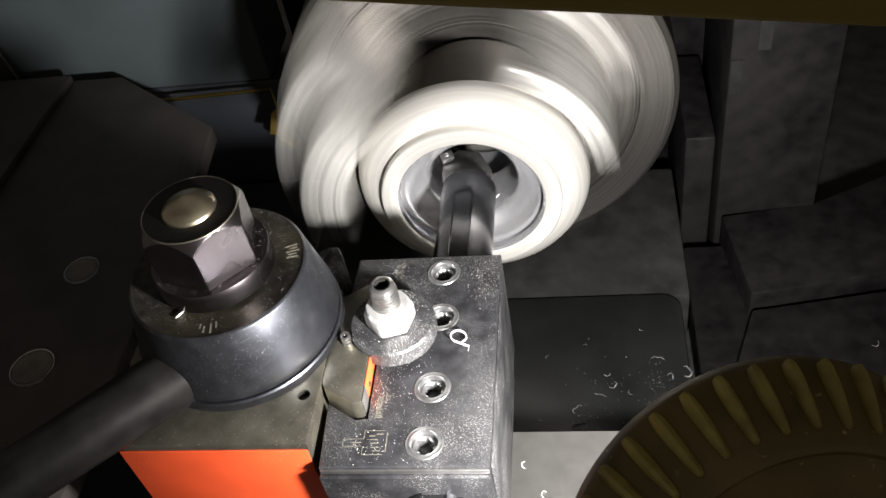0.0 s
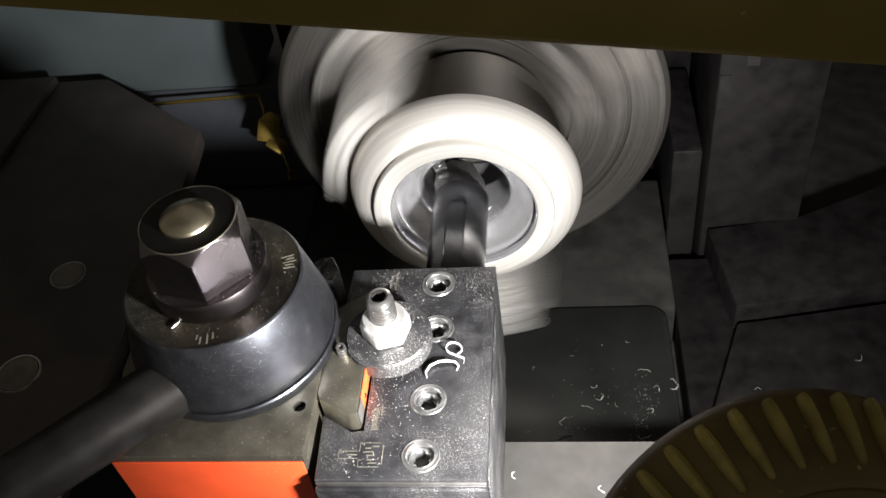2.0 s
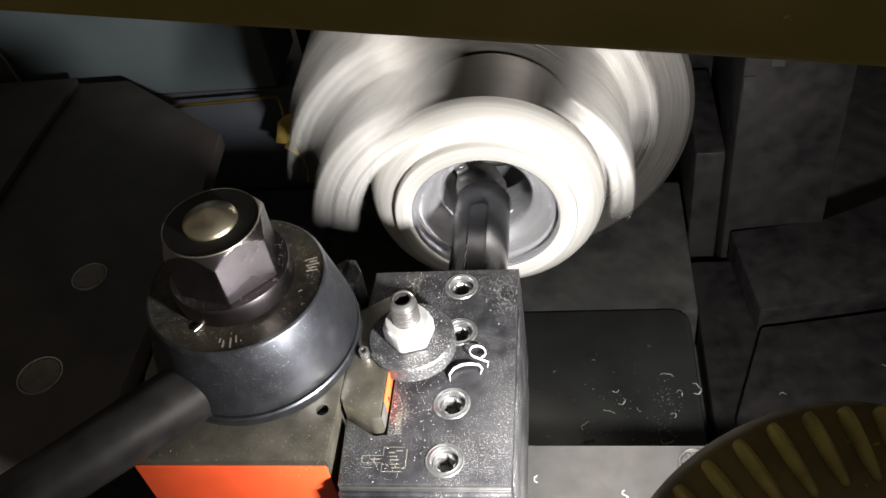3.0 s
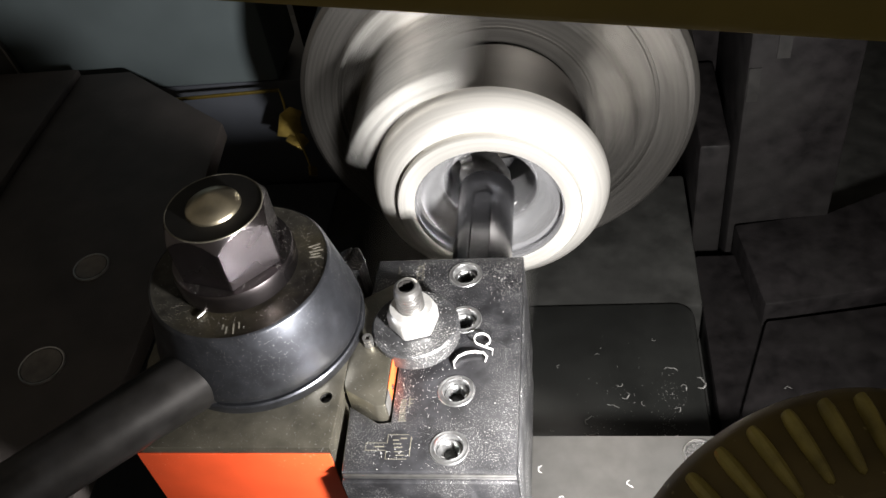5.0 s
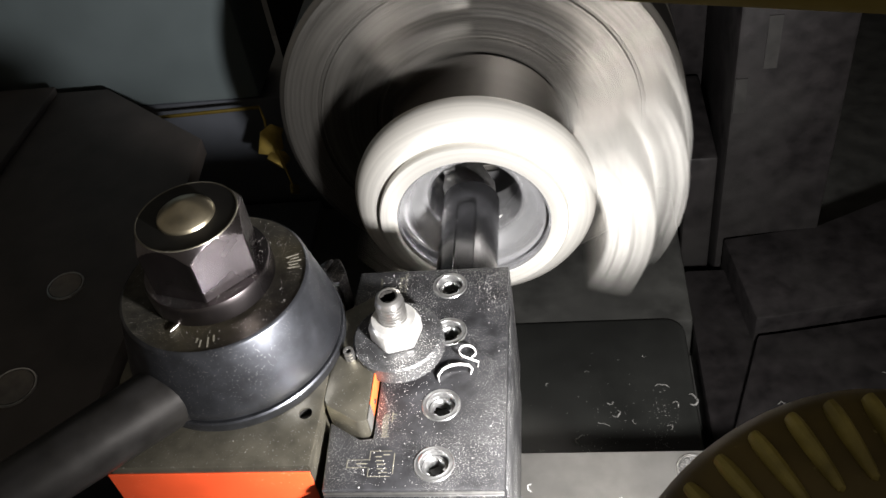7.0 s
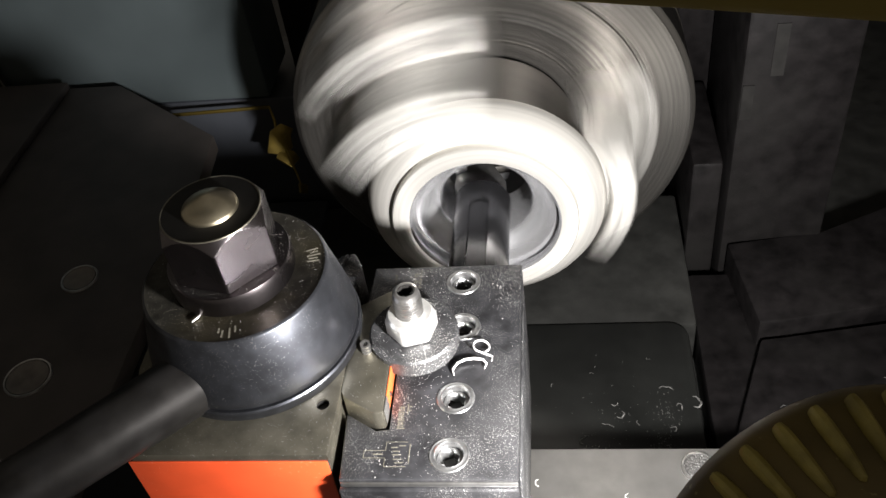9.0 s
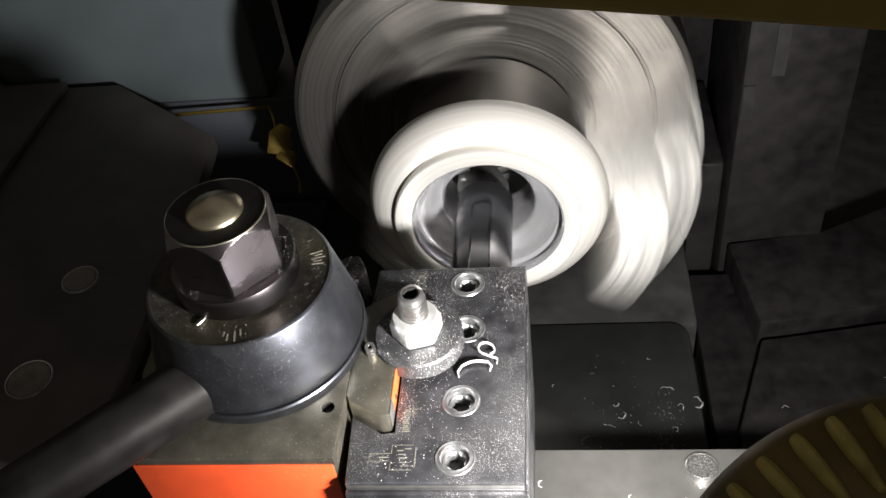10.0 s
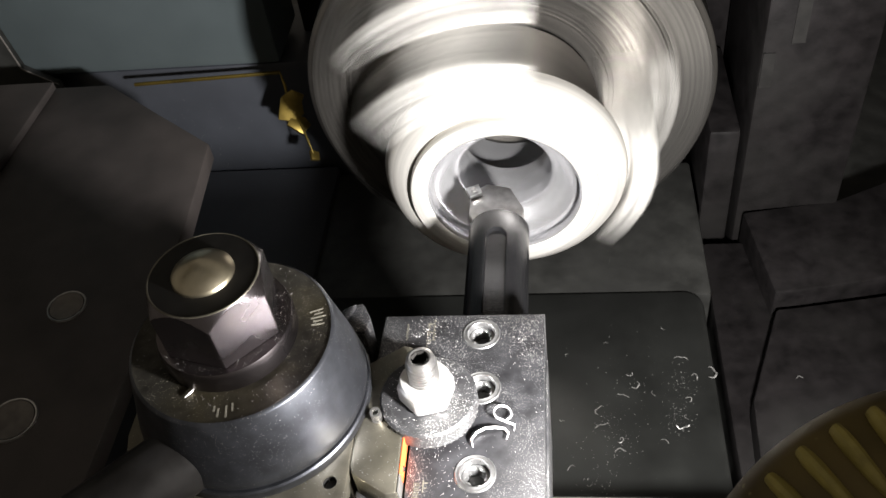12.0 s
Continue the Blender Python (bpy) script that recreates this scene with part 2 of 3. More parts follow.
# ------------------------------------------------------------------ the lathe's fixed parts
def build_bed():
    part("ground", box(-3, 3, -3, 3, -1.15, -1.10, 0), M_WALL, None).update_tag()
    tagged(bpy.data.objects["ground"], "dark concrete workshop floor under the lathe", "floor", kind="structure")

    bed = thing("lathe_bed", "dark painted cast lathe bed with an oily floor", "lathe bed", (0, 0, -0.20))
    part("casting", box(-0.50, 0.60, -0.60, 0.60, -0.9, 0.0, 0.004), M_BED, bed)
    # the raised floor between the ways, with rounded corners
    pts = []
    for cx, cy, a0 in ((0.098, 0.122, 0), (-0.13, 0.122, 90), (-0.13, -0.25, 180), (0.098, -0.25, 270)):
        for k in range(7):
            a = radians(a0 + 15 * k)
            pts.append((cx + 0.012 * math.cos(a), cy + 0.012 * math.sin(a)))
    part("floor_plate", prism(pts, 0.0, 0.045, 0.002), M_TRAY, bed, "dark oily plate scattered with chips")
    part("rib", box(-0.15, 0.117, 0.1345, 0.262, 0.0, 0.041, 0.003), M_BED, bed)
    part("side_sheet", box(-0.34, -0.145, -0.12, 0.268, 0.0, 0.045, 0.004), M_SHEET, bed, "blue-grey enamelled side sheet")
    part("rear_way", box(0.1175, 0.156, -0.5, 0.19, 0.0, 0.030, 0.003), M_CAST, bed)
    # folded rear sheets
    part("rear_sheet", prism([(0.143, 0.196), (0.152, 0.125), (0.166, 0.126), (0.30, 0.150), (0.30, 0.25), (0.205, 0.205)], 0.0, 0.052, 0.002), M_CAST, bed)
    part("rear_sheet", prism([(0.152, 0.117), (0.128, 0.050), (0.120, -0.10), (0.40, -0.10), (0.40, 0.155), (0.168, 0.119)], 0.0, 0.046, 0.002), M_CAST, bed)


def build_headstock():
    head = thing("headstock", "blue-grey enamelled headstock behind the chuck", "headstock", (0, 0.26, -0.2))
    part("front_panel", prism([(-0.60, 0.0), (-0.165, 0.0), (-0.165, 0.06), (-0.60, 0.06)], 0.145, 0.60, 0.004), M_PANEL, head)
    part("lower_casting", box(-0.60, -0.12, 0.012, 0.09, 0.0, 0.138, 0.003), M_SHEET, head)
    corner = [(-0.3522, 0.1884), (-0.3487, 0.1568), (-0.3274, 0.1424)]
    gusset = prism(corner + [(-0.3274, 0.002), (-0.60, 0.002), (-0.60, 0.25), (-0.372, 0.25)], 0.0, 0.006, 0.0006)
    gusset.transform(pose(0, -0.001, 0, 90))
    part("gusset", gusset, M_BED, head, "dark plate over the panel's corner")
    part("chipped_edge", tube([(x + 0.0006, -0.0072, zz + 0.0004) for x, zz in [(-0.372, 0.25)] + corner], 0.0007, 6), M_PLUG, head, "worn paint edge")
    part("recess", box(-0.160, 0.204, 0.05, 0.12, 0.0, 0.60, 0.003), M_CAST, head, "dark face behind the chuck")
    # black slab added for the darkness to the right of the headstock
    part("dark_backing", box(0.206, 0.70, 0.30, 0.36, 0.0, 0.70, 0.003), M_BLACK, head)
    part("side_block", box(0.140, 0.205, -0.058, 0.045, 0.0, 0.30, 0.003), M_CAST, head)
    # both slots are raised black bars: their shade is put into the colour
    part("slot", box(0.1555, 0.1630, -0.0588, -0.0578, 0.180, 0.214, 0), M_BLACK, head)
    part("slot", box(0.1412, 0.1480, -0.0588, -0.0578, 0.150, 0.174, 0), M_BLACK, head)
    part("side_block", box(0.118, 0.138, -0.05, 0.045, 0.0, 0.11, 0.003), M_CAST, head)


def build_chuck():
    chuck = thing("lathe_chuck", "spinning steel three-jaw lathe chuck", "chuck", (AXIS, CHUCK, 0))
    ON_SPINDLE.append(chuck)
    part("body", turned([(0.028, 0.03), (0.028, 0.001), (0.030, 0.0), (0.052, 0.0), (0.0525, 0.0012), (0.0545, 0.0012), (0.055, 0.0), (0.084, 0.0), (0.0845, 0.001),
                         (0.086, 0.001), (0.0865, 0.0), (0.104, 0.0), (0.107, 0.003), (0.107, 0.035), (0.105, 0.037), (0.105, 0.041), (0.107, 0.043),
                         (0.107, 0.075), (0.10, 0.08), (0.05, 0.08)], 96, "Y"), M_CHUCK, chuck)
    part("backplate", turned([(0.0, 0.081), (0.085, 0.081), (0.085, 0.118), (0.0, 0.118)], 64, "Y"), M_CHUCK, chuck)
    for k in range(3):
        a = 90 + 120 * k
        turn = Matrix.Rotation(radians(-a), 4, "Y")

        def radial(bm):
            bm.transform(turn)
            return bm
        # a solid bar, darkened for the shade inside the slot
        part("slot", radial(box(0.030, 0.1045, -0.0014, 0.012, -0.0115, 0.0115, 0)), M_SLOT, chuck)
        # a stepped jaw that bears on the work; the first is drawn out and stands proud of the other two
        if k == 0:
            steps = [(0.0468, 0.004), (0.0468, -0.050), (0.0598, -0.052), (0.0598, -0.0865), (0.0615, -0.0880), (0.0800, -0.0880), (0.0822, -0.0868), (0.0830, -0.0840), (0.0835, -0.0610),
                     (0.0985, -0.0600), (0.1003, -0.0585), (0.1010, -0.0560), (0.1015, -0.0330), (0.1055, -0.0310), (0.1062, 0.004)]
        elif k == 2:
            steps = [(0.0468, 0.004), (0.0468, -0.050), (0.0598, -0.052), (0.0598, -0.0610), (0.0610, -0.0630), (0.0700, -0.0630), (0.0718, -0.0615), (0.0722, -0.0090), (0.0860, -0.0080), (0.0872, -0.0065), (0.0880, 0.004)]
        else:
            steps = [(0.0468, 0.004), (0.0468, -0.018), (0.0480, -0.020), (0.0720, -0.020), (0.0732, -0.018), (0.0735, -0.011), (0.0990, -0.010), (0.1000, -0.009), (0.1004, 0.004)]
        jaw = part("jaw", radial(prism(steps, -0.0145, 0.0145, 0.0016)), M_CHUCK if k == 1 else M_JAW, chuck, "bright stepped jaw standing proud" if k == 0 else "")
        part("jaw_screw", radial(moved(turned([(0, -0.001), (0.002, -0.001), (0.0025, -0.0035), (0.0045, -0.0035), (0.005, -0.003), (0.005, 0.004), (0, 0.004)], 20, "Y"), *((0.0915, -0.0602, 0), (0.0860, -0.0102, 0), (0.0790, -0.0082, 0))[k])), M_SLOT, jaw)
        b = 30 + 120 * k
        spin = Matrix.Rotation(radians(-b), 4, "Y")
        for r in (0.07, 0.095):
            bm = moved(turned([(0, 0.003), (0.0025, 0.003), (0.003, 0.0), (0.0055, -0.0006), (0.006, 0.001), (0.006, 0.004), (0, 0.004)], 20, "Y"), r, -0.0006, 0)
            bm.transform(spin)
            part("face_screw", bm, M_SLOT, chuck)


def build_workpiece():
    work = thing("workpiece", "bright turned steel ring being bored in the chuck", "workpiece", (AXIS, FACE, 0))
    ON_SPINDLE.append(work)
    part("outside", turned([(0.0362, 0.0004), (0.0368, 0.0), (0.0440, 0.0), (0.0446, 0.0008), (0.0446, 0.0045), (0.0462, 0.0046), (0.050, 0.0056), (0.0545, 0.0085), (0.0570, 0.0125),
                            (0.0582, 0.0165), (0.0578, 0.0200), (0.0560, 0.0220), (0.0470, 0.0226)], 128, "Y"), M_WORK, work)
    part("shank", turned([(0.0470, 0.0226), (0.0462, 0.0245), (0.0462, 0.070), (0.044, 0.0755)], 128, "Y"), M_SCALE, work, "unmachined dark shank")
    part("bore", turned([(0.0362, 0.0004), (0.0352, 0.0016), (0.0352, 0.0042), (0.0366, 0.0048), (0.0366, 0.0075), (0.0338, 0.0082), (0.0330, 0.0095), (0.0300, 0.0125), (0.0262, 0.0150),
                         (0.0232, 0.0165), (0.0222, 0.0180), (0.0220, 0.0445), (0.0240, 0.0450), (0.0300, 0.0460), (0.0300, 0.0740), (0.044, 0.0755)], 128, "Y"), M_BORE, work)


# ------------------------------------------------------------------ the carriage
def carried(name, label, category, at=(0, 0, 0), group=""):
    ob = thing(name, label, category, at, group)
    ON_CARRIAGE.append(ob)
    return ob


def build_saddle():
    s = carried("cross_slide", "pale ground steel cross slide below the tool post", "cross slide", (0, -0.10, -0.08))
    part("slide", box(-0.13, 0.26, -0.30, 0.082, -0.028, 0.0, 0.0015), M_SADDLE, s)
    part("slide_base", box(-0.13, 0.26, -0.30, 0.074, -0.068, -0.0285, 0.002), M_CAST, s)
    for x, y in ((0.092, 0.071),):
        part("bolt", moved(merge(turned([(0, 0.0022), (0.0062, 0.0022), (0.0068, 0.0016), (0.0068, -0.004), (0, -0.004)], 32)), x, y, 0), M_CAP, s, "speckled cap screw head")
        part("bolt_rim", moved(turned([(0.0066, 0.0014), (0.0070, 0.0022), (0.0076, 0.0020), (0.0079, 0.0)], 32), x, y, 0), M_STUD, s, "bright worn rim")
    w = carried("saddle_wing", "dark saddle wing with round plugs", "saddle", (-0.2, 0.0, -0.03))
    part("wing", prism([(-0.30, -0.30), (0.02, -0.30), (0.025, 0.114), (0.0205, 0.178), (-0.0635, 0.242), (-0.30, 0.242)], -0.012, 0.0, 0.0012), M_WING, w)
    part("cover_plate", prism([(-0.30, -0.10), (-0.106, -0.05), (-0.1022, 0.157), (-0.0985, 0.240), (-0.30, 0.240)], 0.0005, 0.006, 0.001), M_WING, w)
    for x, y, r in ((-0.021, 0.055, 0.0088), (-0.022, -0.011, 0.0105), (-0.070, -0.06, 0.0105)):
        part("plug", moved(turned([(0, 0.0006), (r - 0.0012, 0.0006), (r - 0.0004, 0.001), (r, 0.0), (r, -0.003), (0, -0.003)], 40), x, y, 0), M_PLUG, w)
        part("plug_rim", moved(turned([(r, 0.0), (r + 0.0002, 0.0009), (r + 0.0009, 0.0010), (r + 0.0012, 0.0)], 40), x, y, 0.0), M_STUD, w, "thin bright rim")


POST = (-0.074, -0.058)
STUD = (-0.083, -0.0425)        # the clamping stud's line
HANDLE = (-0.0661, -0.0418, 0.0435, 133)       # the lever's root and bearing


def build_tool_post():
    p = carried("tool_post", "quick-change tool post with orange-red enamelled body", "tool post", (POST[0], POST[1], -0.08))
    z = 0.08
    body = [(-0.0435, -0.0385), (0.0268, -0.0385), (0.0275, -0.012), (0.0275, 0.03), (0.022, 0.0385), (-0.053, 0.0385), (-0.053, 0.0)]
    part("top_plate", drilled(body, [(0.0218, -0.0175)], 0.0024, z + 0.0305, z + 0.034, 0.0032, 0.0009), M_GROUND, p, "oily ground steel top")
    part("body", prism([(-0.0456, -0.0381), (0.0264, -0.0381), (0.0268, 0.0375), (-0.0456, 0.0375)], 0.0, z + 0.0303, 0.0008), M_GROUND, p)
    part("front_face", box(-0.0454, 0.0262, -0.0390, -0.0382, 0.0005, z + 0.0302, 0.0003), M_RED, p, "orange-red enamelled face")
    # dovetail tongue that carries the holder
    dx, dy = -POST[0], -POST[1]
    tongue = [(-0.0466 + dx, -0.0695 + dy), (-0.0455 + dx, -0.0722 + dy), (-0.0335 + dx, -0.0795 + dy), (-0.0300 + dx, -0.0790 + dy), (-0.0300 + dx, -0.021 + dy),
              (-0.0335 + dx, -0.020 + dy), (-0.0455 + dx, -0.028 + dy), (-0.0466 + dx, -0.030 + dy)]
    part("dovetail", prism(tongue, z - 0.035, z + 0.0338, 0.0009), M_GROUND, p)
    part("wear_strip", box(-0.0300 + dx, -0.0295 + dx, -0.0715 + dy, -0.030 + dy, z + 0.0262, z + 0.0336, 0.0002), M_ORANGE, p, "orange painted end of the dovetail")
    part("worn_tip", box(-0.0300 + dx, -0.0295 + dx, -0.0783 + dy, -0.0717 + dy, z + 0.0262, z + 0.0336, 0.0002), M_SADDLE, p, "bare worn steel corner")
    part("pin", moved(turned([(0, 0.0003), (0.0008, 0.0003), (0.001, 0), (0.001, -0.001), (0, -0.001)], 16), -0.0294 + dx, -0.0675 + dy, z + 0.0290, 0, 90, 0), M_BLACK, p)
    # floor and lining blackened for the shade deep in the hole
    part("hole_floor", moved(turned([(0.0, 0.0), (0.00235, 0.0), (0.00235, 0.0024)], 24), 0.0218, -0.0175, z + 0.0309), M_BLACK, p, "dark pin hole")
    for k in range(3):
        part("spring", moved(turned([(0.0011, -0.0006), (0.0019, -0.0006), (0.0019, 0.0006), (0.0011, 0.0006)], 18, closed=True), 0.0345, 0.0065 + 0.0, z + 0.0345 + 0.0016 * k, 8), M_STUD, p)

    def upper(profile, segments=96):
        """A turned part about the clamping stud."""
        return moved(turned([(r, z + h) for r, h in profile], segments), STUD[0] - POST[0], STUD[1] - POST[1])

    sleeve = part("sleeve", upper([(0.0385, 0.0392), (0.0393, 0.0395), (0.0398, 0.0412), (0.0395, 0.0440), (0.0340, 0.0675), (0.0336, 0.0682), (0.0328, 0.0686)]), M_SLEEVE, p, "blued steel cam sleeve")
    part("base_ring", upper([(0.0, 0.0342), (0.0400, 0.0342), (0.0404, 0.035), (0.0405, 0.0382), (0.0400, 0.0389), (0.0, 0.0391)]), M_SLEEVE, p, "polished steel ring below the sleeve")
    part("sleeve_top", upper([(0.0328, 0.0686), (0.0318, 0.0682), (0.0, 0.0682)]), M_TOPRING, sleeve, "oily dark ring with fine chips")
    for az, r0, r1 in ((10, 0.0262, 0.0305), (13, 0.0268, 0.0300), (16, 0.0262, 0.0312), (19, 0.0275, 0.0305), (22, 0.0262, 0.0308), (-76, 0.0262, 0.0290), (-80, 0.0268, 0.0310), (-85, 0.0275, 0.0305), (-88, 0.0265, 0.0285)):
        bm = box(r0, r1, -0.0003, 0.0003, z + 0.0682, z + 0.06832, 0)
        bm.transform(pose(STUD[0] - POST[0], STUD[1] - POST[1], 0, 0, 0, az))
        part("engraving", bm, M_MARK, sleeve)
    part("locator", merge(prism([(0.0150, 0.0390), (0.0270, 0.0390), (0.0285, 0.0450), (0.0245, 0.0530), (0.0170, 0.0500)], z + 0.012, z + 0.0405, 0.0012),
                          prism([(0.0165, 0.0395), (0.0190, 0.0395), (0.0225, 0.0505), (0.0195, 0.0490)], z + 0.0395, z + 0.0425, 0.0006)), M_OXIDE, p, "black steel locating lug")
    nut = part("nut", upper([(0, 0.0684), (0.0214, 0.0684), (0.0222, 0.0692), (0.0224, 0.0755), (0.0218, 0.0772), (0.0, 0.0774)], 64), M_HEX, p, "dull grey flanged hexagon nut")
    h = bmesh.new()
    # a hexagon whose top corners are turned off by a cone
    rings = []
    top = z + 0.0990
    for drop in (0.0216, 0.0056, 0.0050, 0.0045, 0.0040, 0.0034, 0.0028, 0.0023, 0.0018, 0.0014, 0.0010, 0.0006, 0.0003, 0.0):
        ring = []
        cap = 0.0173 + 0.60 * drop
        for i in range(180):
            a = radians(2 * i)
            flat = 0.0202 * math.cos(radians(30)) / math.cos((a + radians(75)) % radians(60) - radians(30))
            ring.append(h.verts.new((min(flat, cap) * math.cos(a), min(flat, cap) * math.sin(a), top - drop)))
        rings.append(ring)
    for p_, q_ in zip(rings, rings[1:]):
        for i in range(180):
            h.faces.new([p_[i], p_[(i + 1) % 180], q_[(i + 1) % 180], q_[i]])
    part("hexagon", moved(h, STUD[0] - POST[0], STUD[1] - POST[1]), M_HEX, nut, smooth=14)
    part("top_face", upper([(0.0168, 0.0986), (0.0167, 0.0992), (0.0, 0.0992)], 72), M_BLACK, nut, "blackened top face")
    part("worn_edge", upper([(0.01670, 0.0991), (0.01695, 0.09935), (0.01725, 0.09925), (0.01735, 0.0989)], 90), M_GROUND, nut, "thin worn edge")
    part("stud_tip", upper([(0.0098, 0.0991), (0.0097, 0.0999), (0.0092, 0.1007), (0.0064, 0.1028), (0.0032, 0.1045), (0.0013, 0.1052), (0.0, 0.1054)], 64), M_DOME, p, "domed turned steel tip")

    handle = part("handle", turned([(0.0, 0.020), (0.0122, 0.020), (0.0124, 0.030), (0.0124, 0.0450), (0.0121, 0.0466), (0.0117, 0.070), (0.0113, 0.095), (0.0108, 0.18), (0.0120, 0.22), (0.010, 0.235), (0.0, 0.238)], 40, "Y"), M_HANDLE, p, "worn black steel lever")
    handle.matrix_local = pose(HANDLE[0] - POST[0], HANDLE[1] - POST[1], z + HANDLE[2], 0, 0, HANDLE[3])


SCREWS = ((-0.0065, -0.0095), (-0.0055, -0.0335), (-0.006, -0.0675), (-0.0068, -0.0915))


def drilled(outline, holes, r, z0, z1, depth, edge):
    """A raised outline with round blind holes in its top."""
    bm = bmesh.new()

    def loop(points):
        vs = [bm.verts.new((x, y, z1)) for x, y in points]
        return vs, [bm.edges.new((vs[i], vs[(i + 1) % len(vs)])) for i in range(len(vs))]

    def wall(vs, z):
        low = [bm.verts.new((v.co.x, v.co.y, z)) for v in vs]
        for i in range(len(vs)):
            j = (i + 1) % len(vs)
            bm.faces.new([vs[i], vs[j], low[j], low[i]])
        bm.faces.new(low)

    outer, es = loop(outline)
    rims = []
    for x, y in holes:
        vs, e = loop([(x + r * math.cos(2 * math.pi * i / 32), y + r * math.sin(2 * math.pi * i / 32)) for i in range(32)])
        rims.append(vs)
        es = es + e
    bmesh.ops.triangle_fill(bm, edges=es, use_beauty=True, use_dissolve=False)
    wall(outer, z0)
    for vs in rims:
        wall(vs, z1 - depth)
    bmesh.ops.recalc_face_normals(bm, faces=bm.faces)
    around = {v for v in outer}
    es = [e for e in bm.edges if len(e.link_faces) == 2 and e.calc_face_angle(0) > radians(30) and e.verts[0] in around and e.verts[1] in around]
    bmesh.ops.bevel(bm, geom=es, offset=edge, segments=2, affect="EDGES", profile=0.5, clamp_overlap=True)
    return bm


def build_holder():
    h = carried("tool_holder", "black boring bar holder dusted with fine chips", "tool holder", (0, 0, -0.037))
    z = 0.037
    outline = [(-0.044, 0.0), (0.017, 0.0), (0.017, -0.101), (-0.044, -0.101), (-0.0452, -0.0738), (-0.0335, -0.0812), (-0.0290, -0.0806), (-0.0290, -0.0195), (-0.0335, -0.0185), (-0.0452, -0.0262)]
    part("block", drilled(outline, SCREWS, 0.0049, 0.0, z + 0.026, 0.0075, 0.0006), M_OXIDE, h)
    part("side_face", box(0.0171, 0.0179, -0.1005, -0.0205, 0.002, z + 0.0246, 0.0003), M_DUSTY, h, "side thick with bright metal dust")
    part("front_lip", box(-0.0442, 0.0172, -0.1035, -0.1012, 0.0, z + 0.0225, 0.0006), M_OXIDE, h)
    for x, y in SCREWS:
        ring = part("screw_hole", moved(turned([(0.0048, -0.0022), (0.0049, 0.0002), (0.0052, 0.0007), (0.0057, 0.0004), (0.0063, 0.0003), (0.0067, 0.0005), (0.0070, 0.0001), (0.0070, -0.001)], 40), x, y, z + 0.026), M_SCREW, h, "bright chamfered rim")
        screw = turned([(0.0048, -0.0030), (0.0045, -0.0020), (0.0036, -0.0019), (0.0032, -0.0024), (0.0029, -0.0062)], 48)
        for v in screw.verts:
            r = math.hypot(v.co.x, v.co.y)
            if r < 0.0034:
                k = 1 + 0.10 * math.cos(6 * math.atan2(v.co.y, v.co.x))
                v.co.x, v.co.y = v.co.x * k, v.co.y * k
        part("set_screw", moved(screw, x, y, z + 0.026, 0, 0, 20), M_SCREW, ring, "dark steel socket set screw")
        # black disc stands for the dark at the bottom of the socket
        part("socket", moved(turned([(0.0034, -0.0061), (0.0012, -0.0063), (0.0, -0.0060)], 24), x, y, z + 0.026), M_BLACK, ring, "dark star socket")
    # bright steel strip added as the highlight along the front edge
    part("front_edge", box(-0.0436, 0.0168, -0.1022, -0.10115, z + 0.0232, z + 0.0252, 0.0004), M_STUD, h, "bright strip drawn for the highlight on the front edge")
    # engraved marks: worn bars where the lettering stands, and a thin outline
    def mark(x0, x1, y0, y1):
        part("engraving", box(x0, x1, y0, y1, z + 0.0260, z + 0.02612, 0), M_MARK, h)

    for k in range(6):
        y0 = -0.0805 + 0.00165 * k
        w = (0.0028, 0.0022, 0.0024, 0.0020, 0.0024, 0.0022)[k]
        mark(-0.0262, -0.0262 + w, y0, y0 + 0.00035)
        mark(-0.0262, -0.0262 + w * 0.8, y0 + 0.0008, y0 + 0.00115)
        mark(-0.0262 + w * (k % 2) * 0.7, -0.0258 + w * (k % 2) * 0.7, y0, y0 + 0.0011)
    for x0, x1, y0, y1 in ((-0.0232, -0.0228, -0.0745, -0.0700), (-0.0226, -0.0215, -0.0712, -0.0708), (-0.0226, -0.0218, -0.0730, -0.0726)):
        mark(x0, x1, y0, y1)
    for x0, x1, y0, y1 in ((-0.0365, -0.0295, -0.0896, -0.0894), (-0.0365, -0.0295, -0.0926, -0.0924), (-0.0368, -0.0366, -0.0926, -0.0894), (-0.0335, -0.0300, -0.0912, -0.0908), (-0.0290, -0.0215, -0.0862, -0.0860),
                           (-0.0290, -0.0215, -0.0961, -0.0959), (-0.0292, -0.0290, -0.0960, -0.0925), (-0.0292, -0.0290, -0.0897, -0.0860), (-0.0208, -0.0205, -0.0950, -0.0870), (-0.0272, -0.0250, -0.0885, -0.0881),
                           (-0.0268, -0.0240, -0.0900, -0.0897), (-0.0265, -0.0235, -0.0915, -0.0911), (-0.0262, -0.0228, -0.0932, -0.0929), (-0.0255, -0.0225, -0.0946, -0.0943), (-0.0245, -0.0222, -0.0878, -0.0874)):
        mark(x0, x1, y0, y1)
    for k in range(9):
        mark(-0.0350 + 0.0004 * (k % 2), -0.0345 + 0.0004 * (k % 2), -0.0120 + 0.0009 * k, -0.0115 + 0.0009 * k)
        mark(-0.0270, -0.0270 + 0.0006 * (1 + k % 3), -0.0150 + 0.0013 * k, -0.0145 + 0.0013 * k)
        mark(-0.0248, -0.0248 + 0.0005 * (1 + (k + 1) % 2), -0.0120 + 0.0011 * k, -0.0116 + 0.0011 * k)

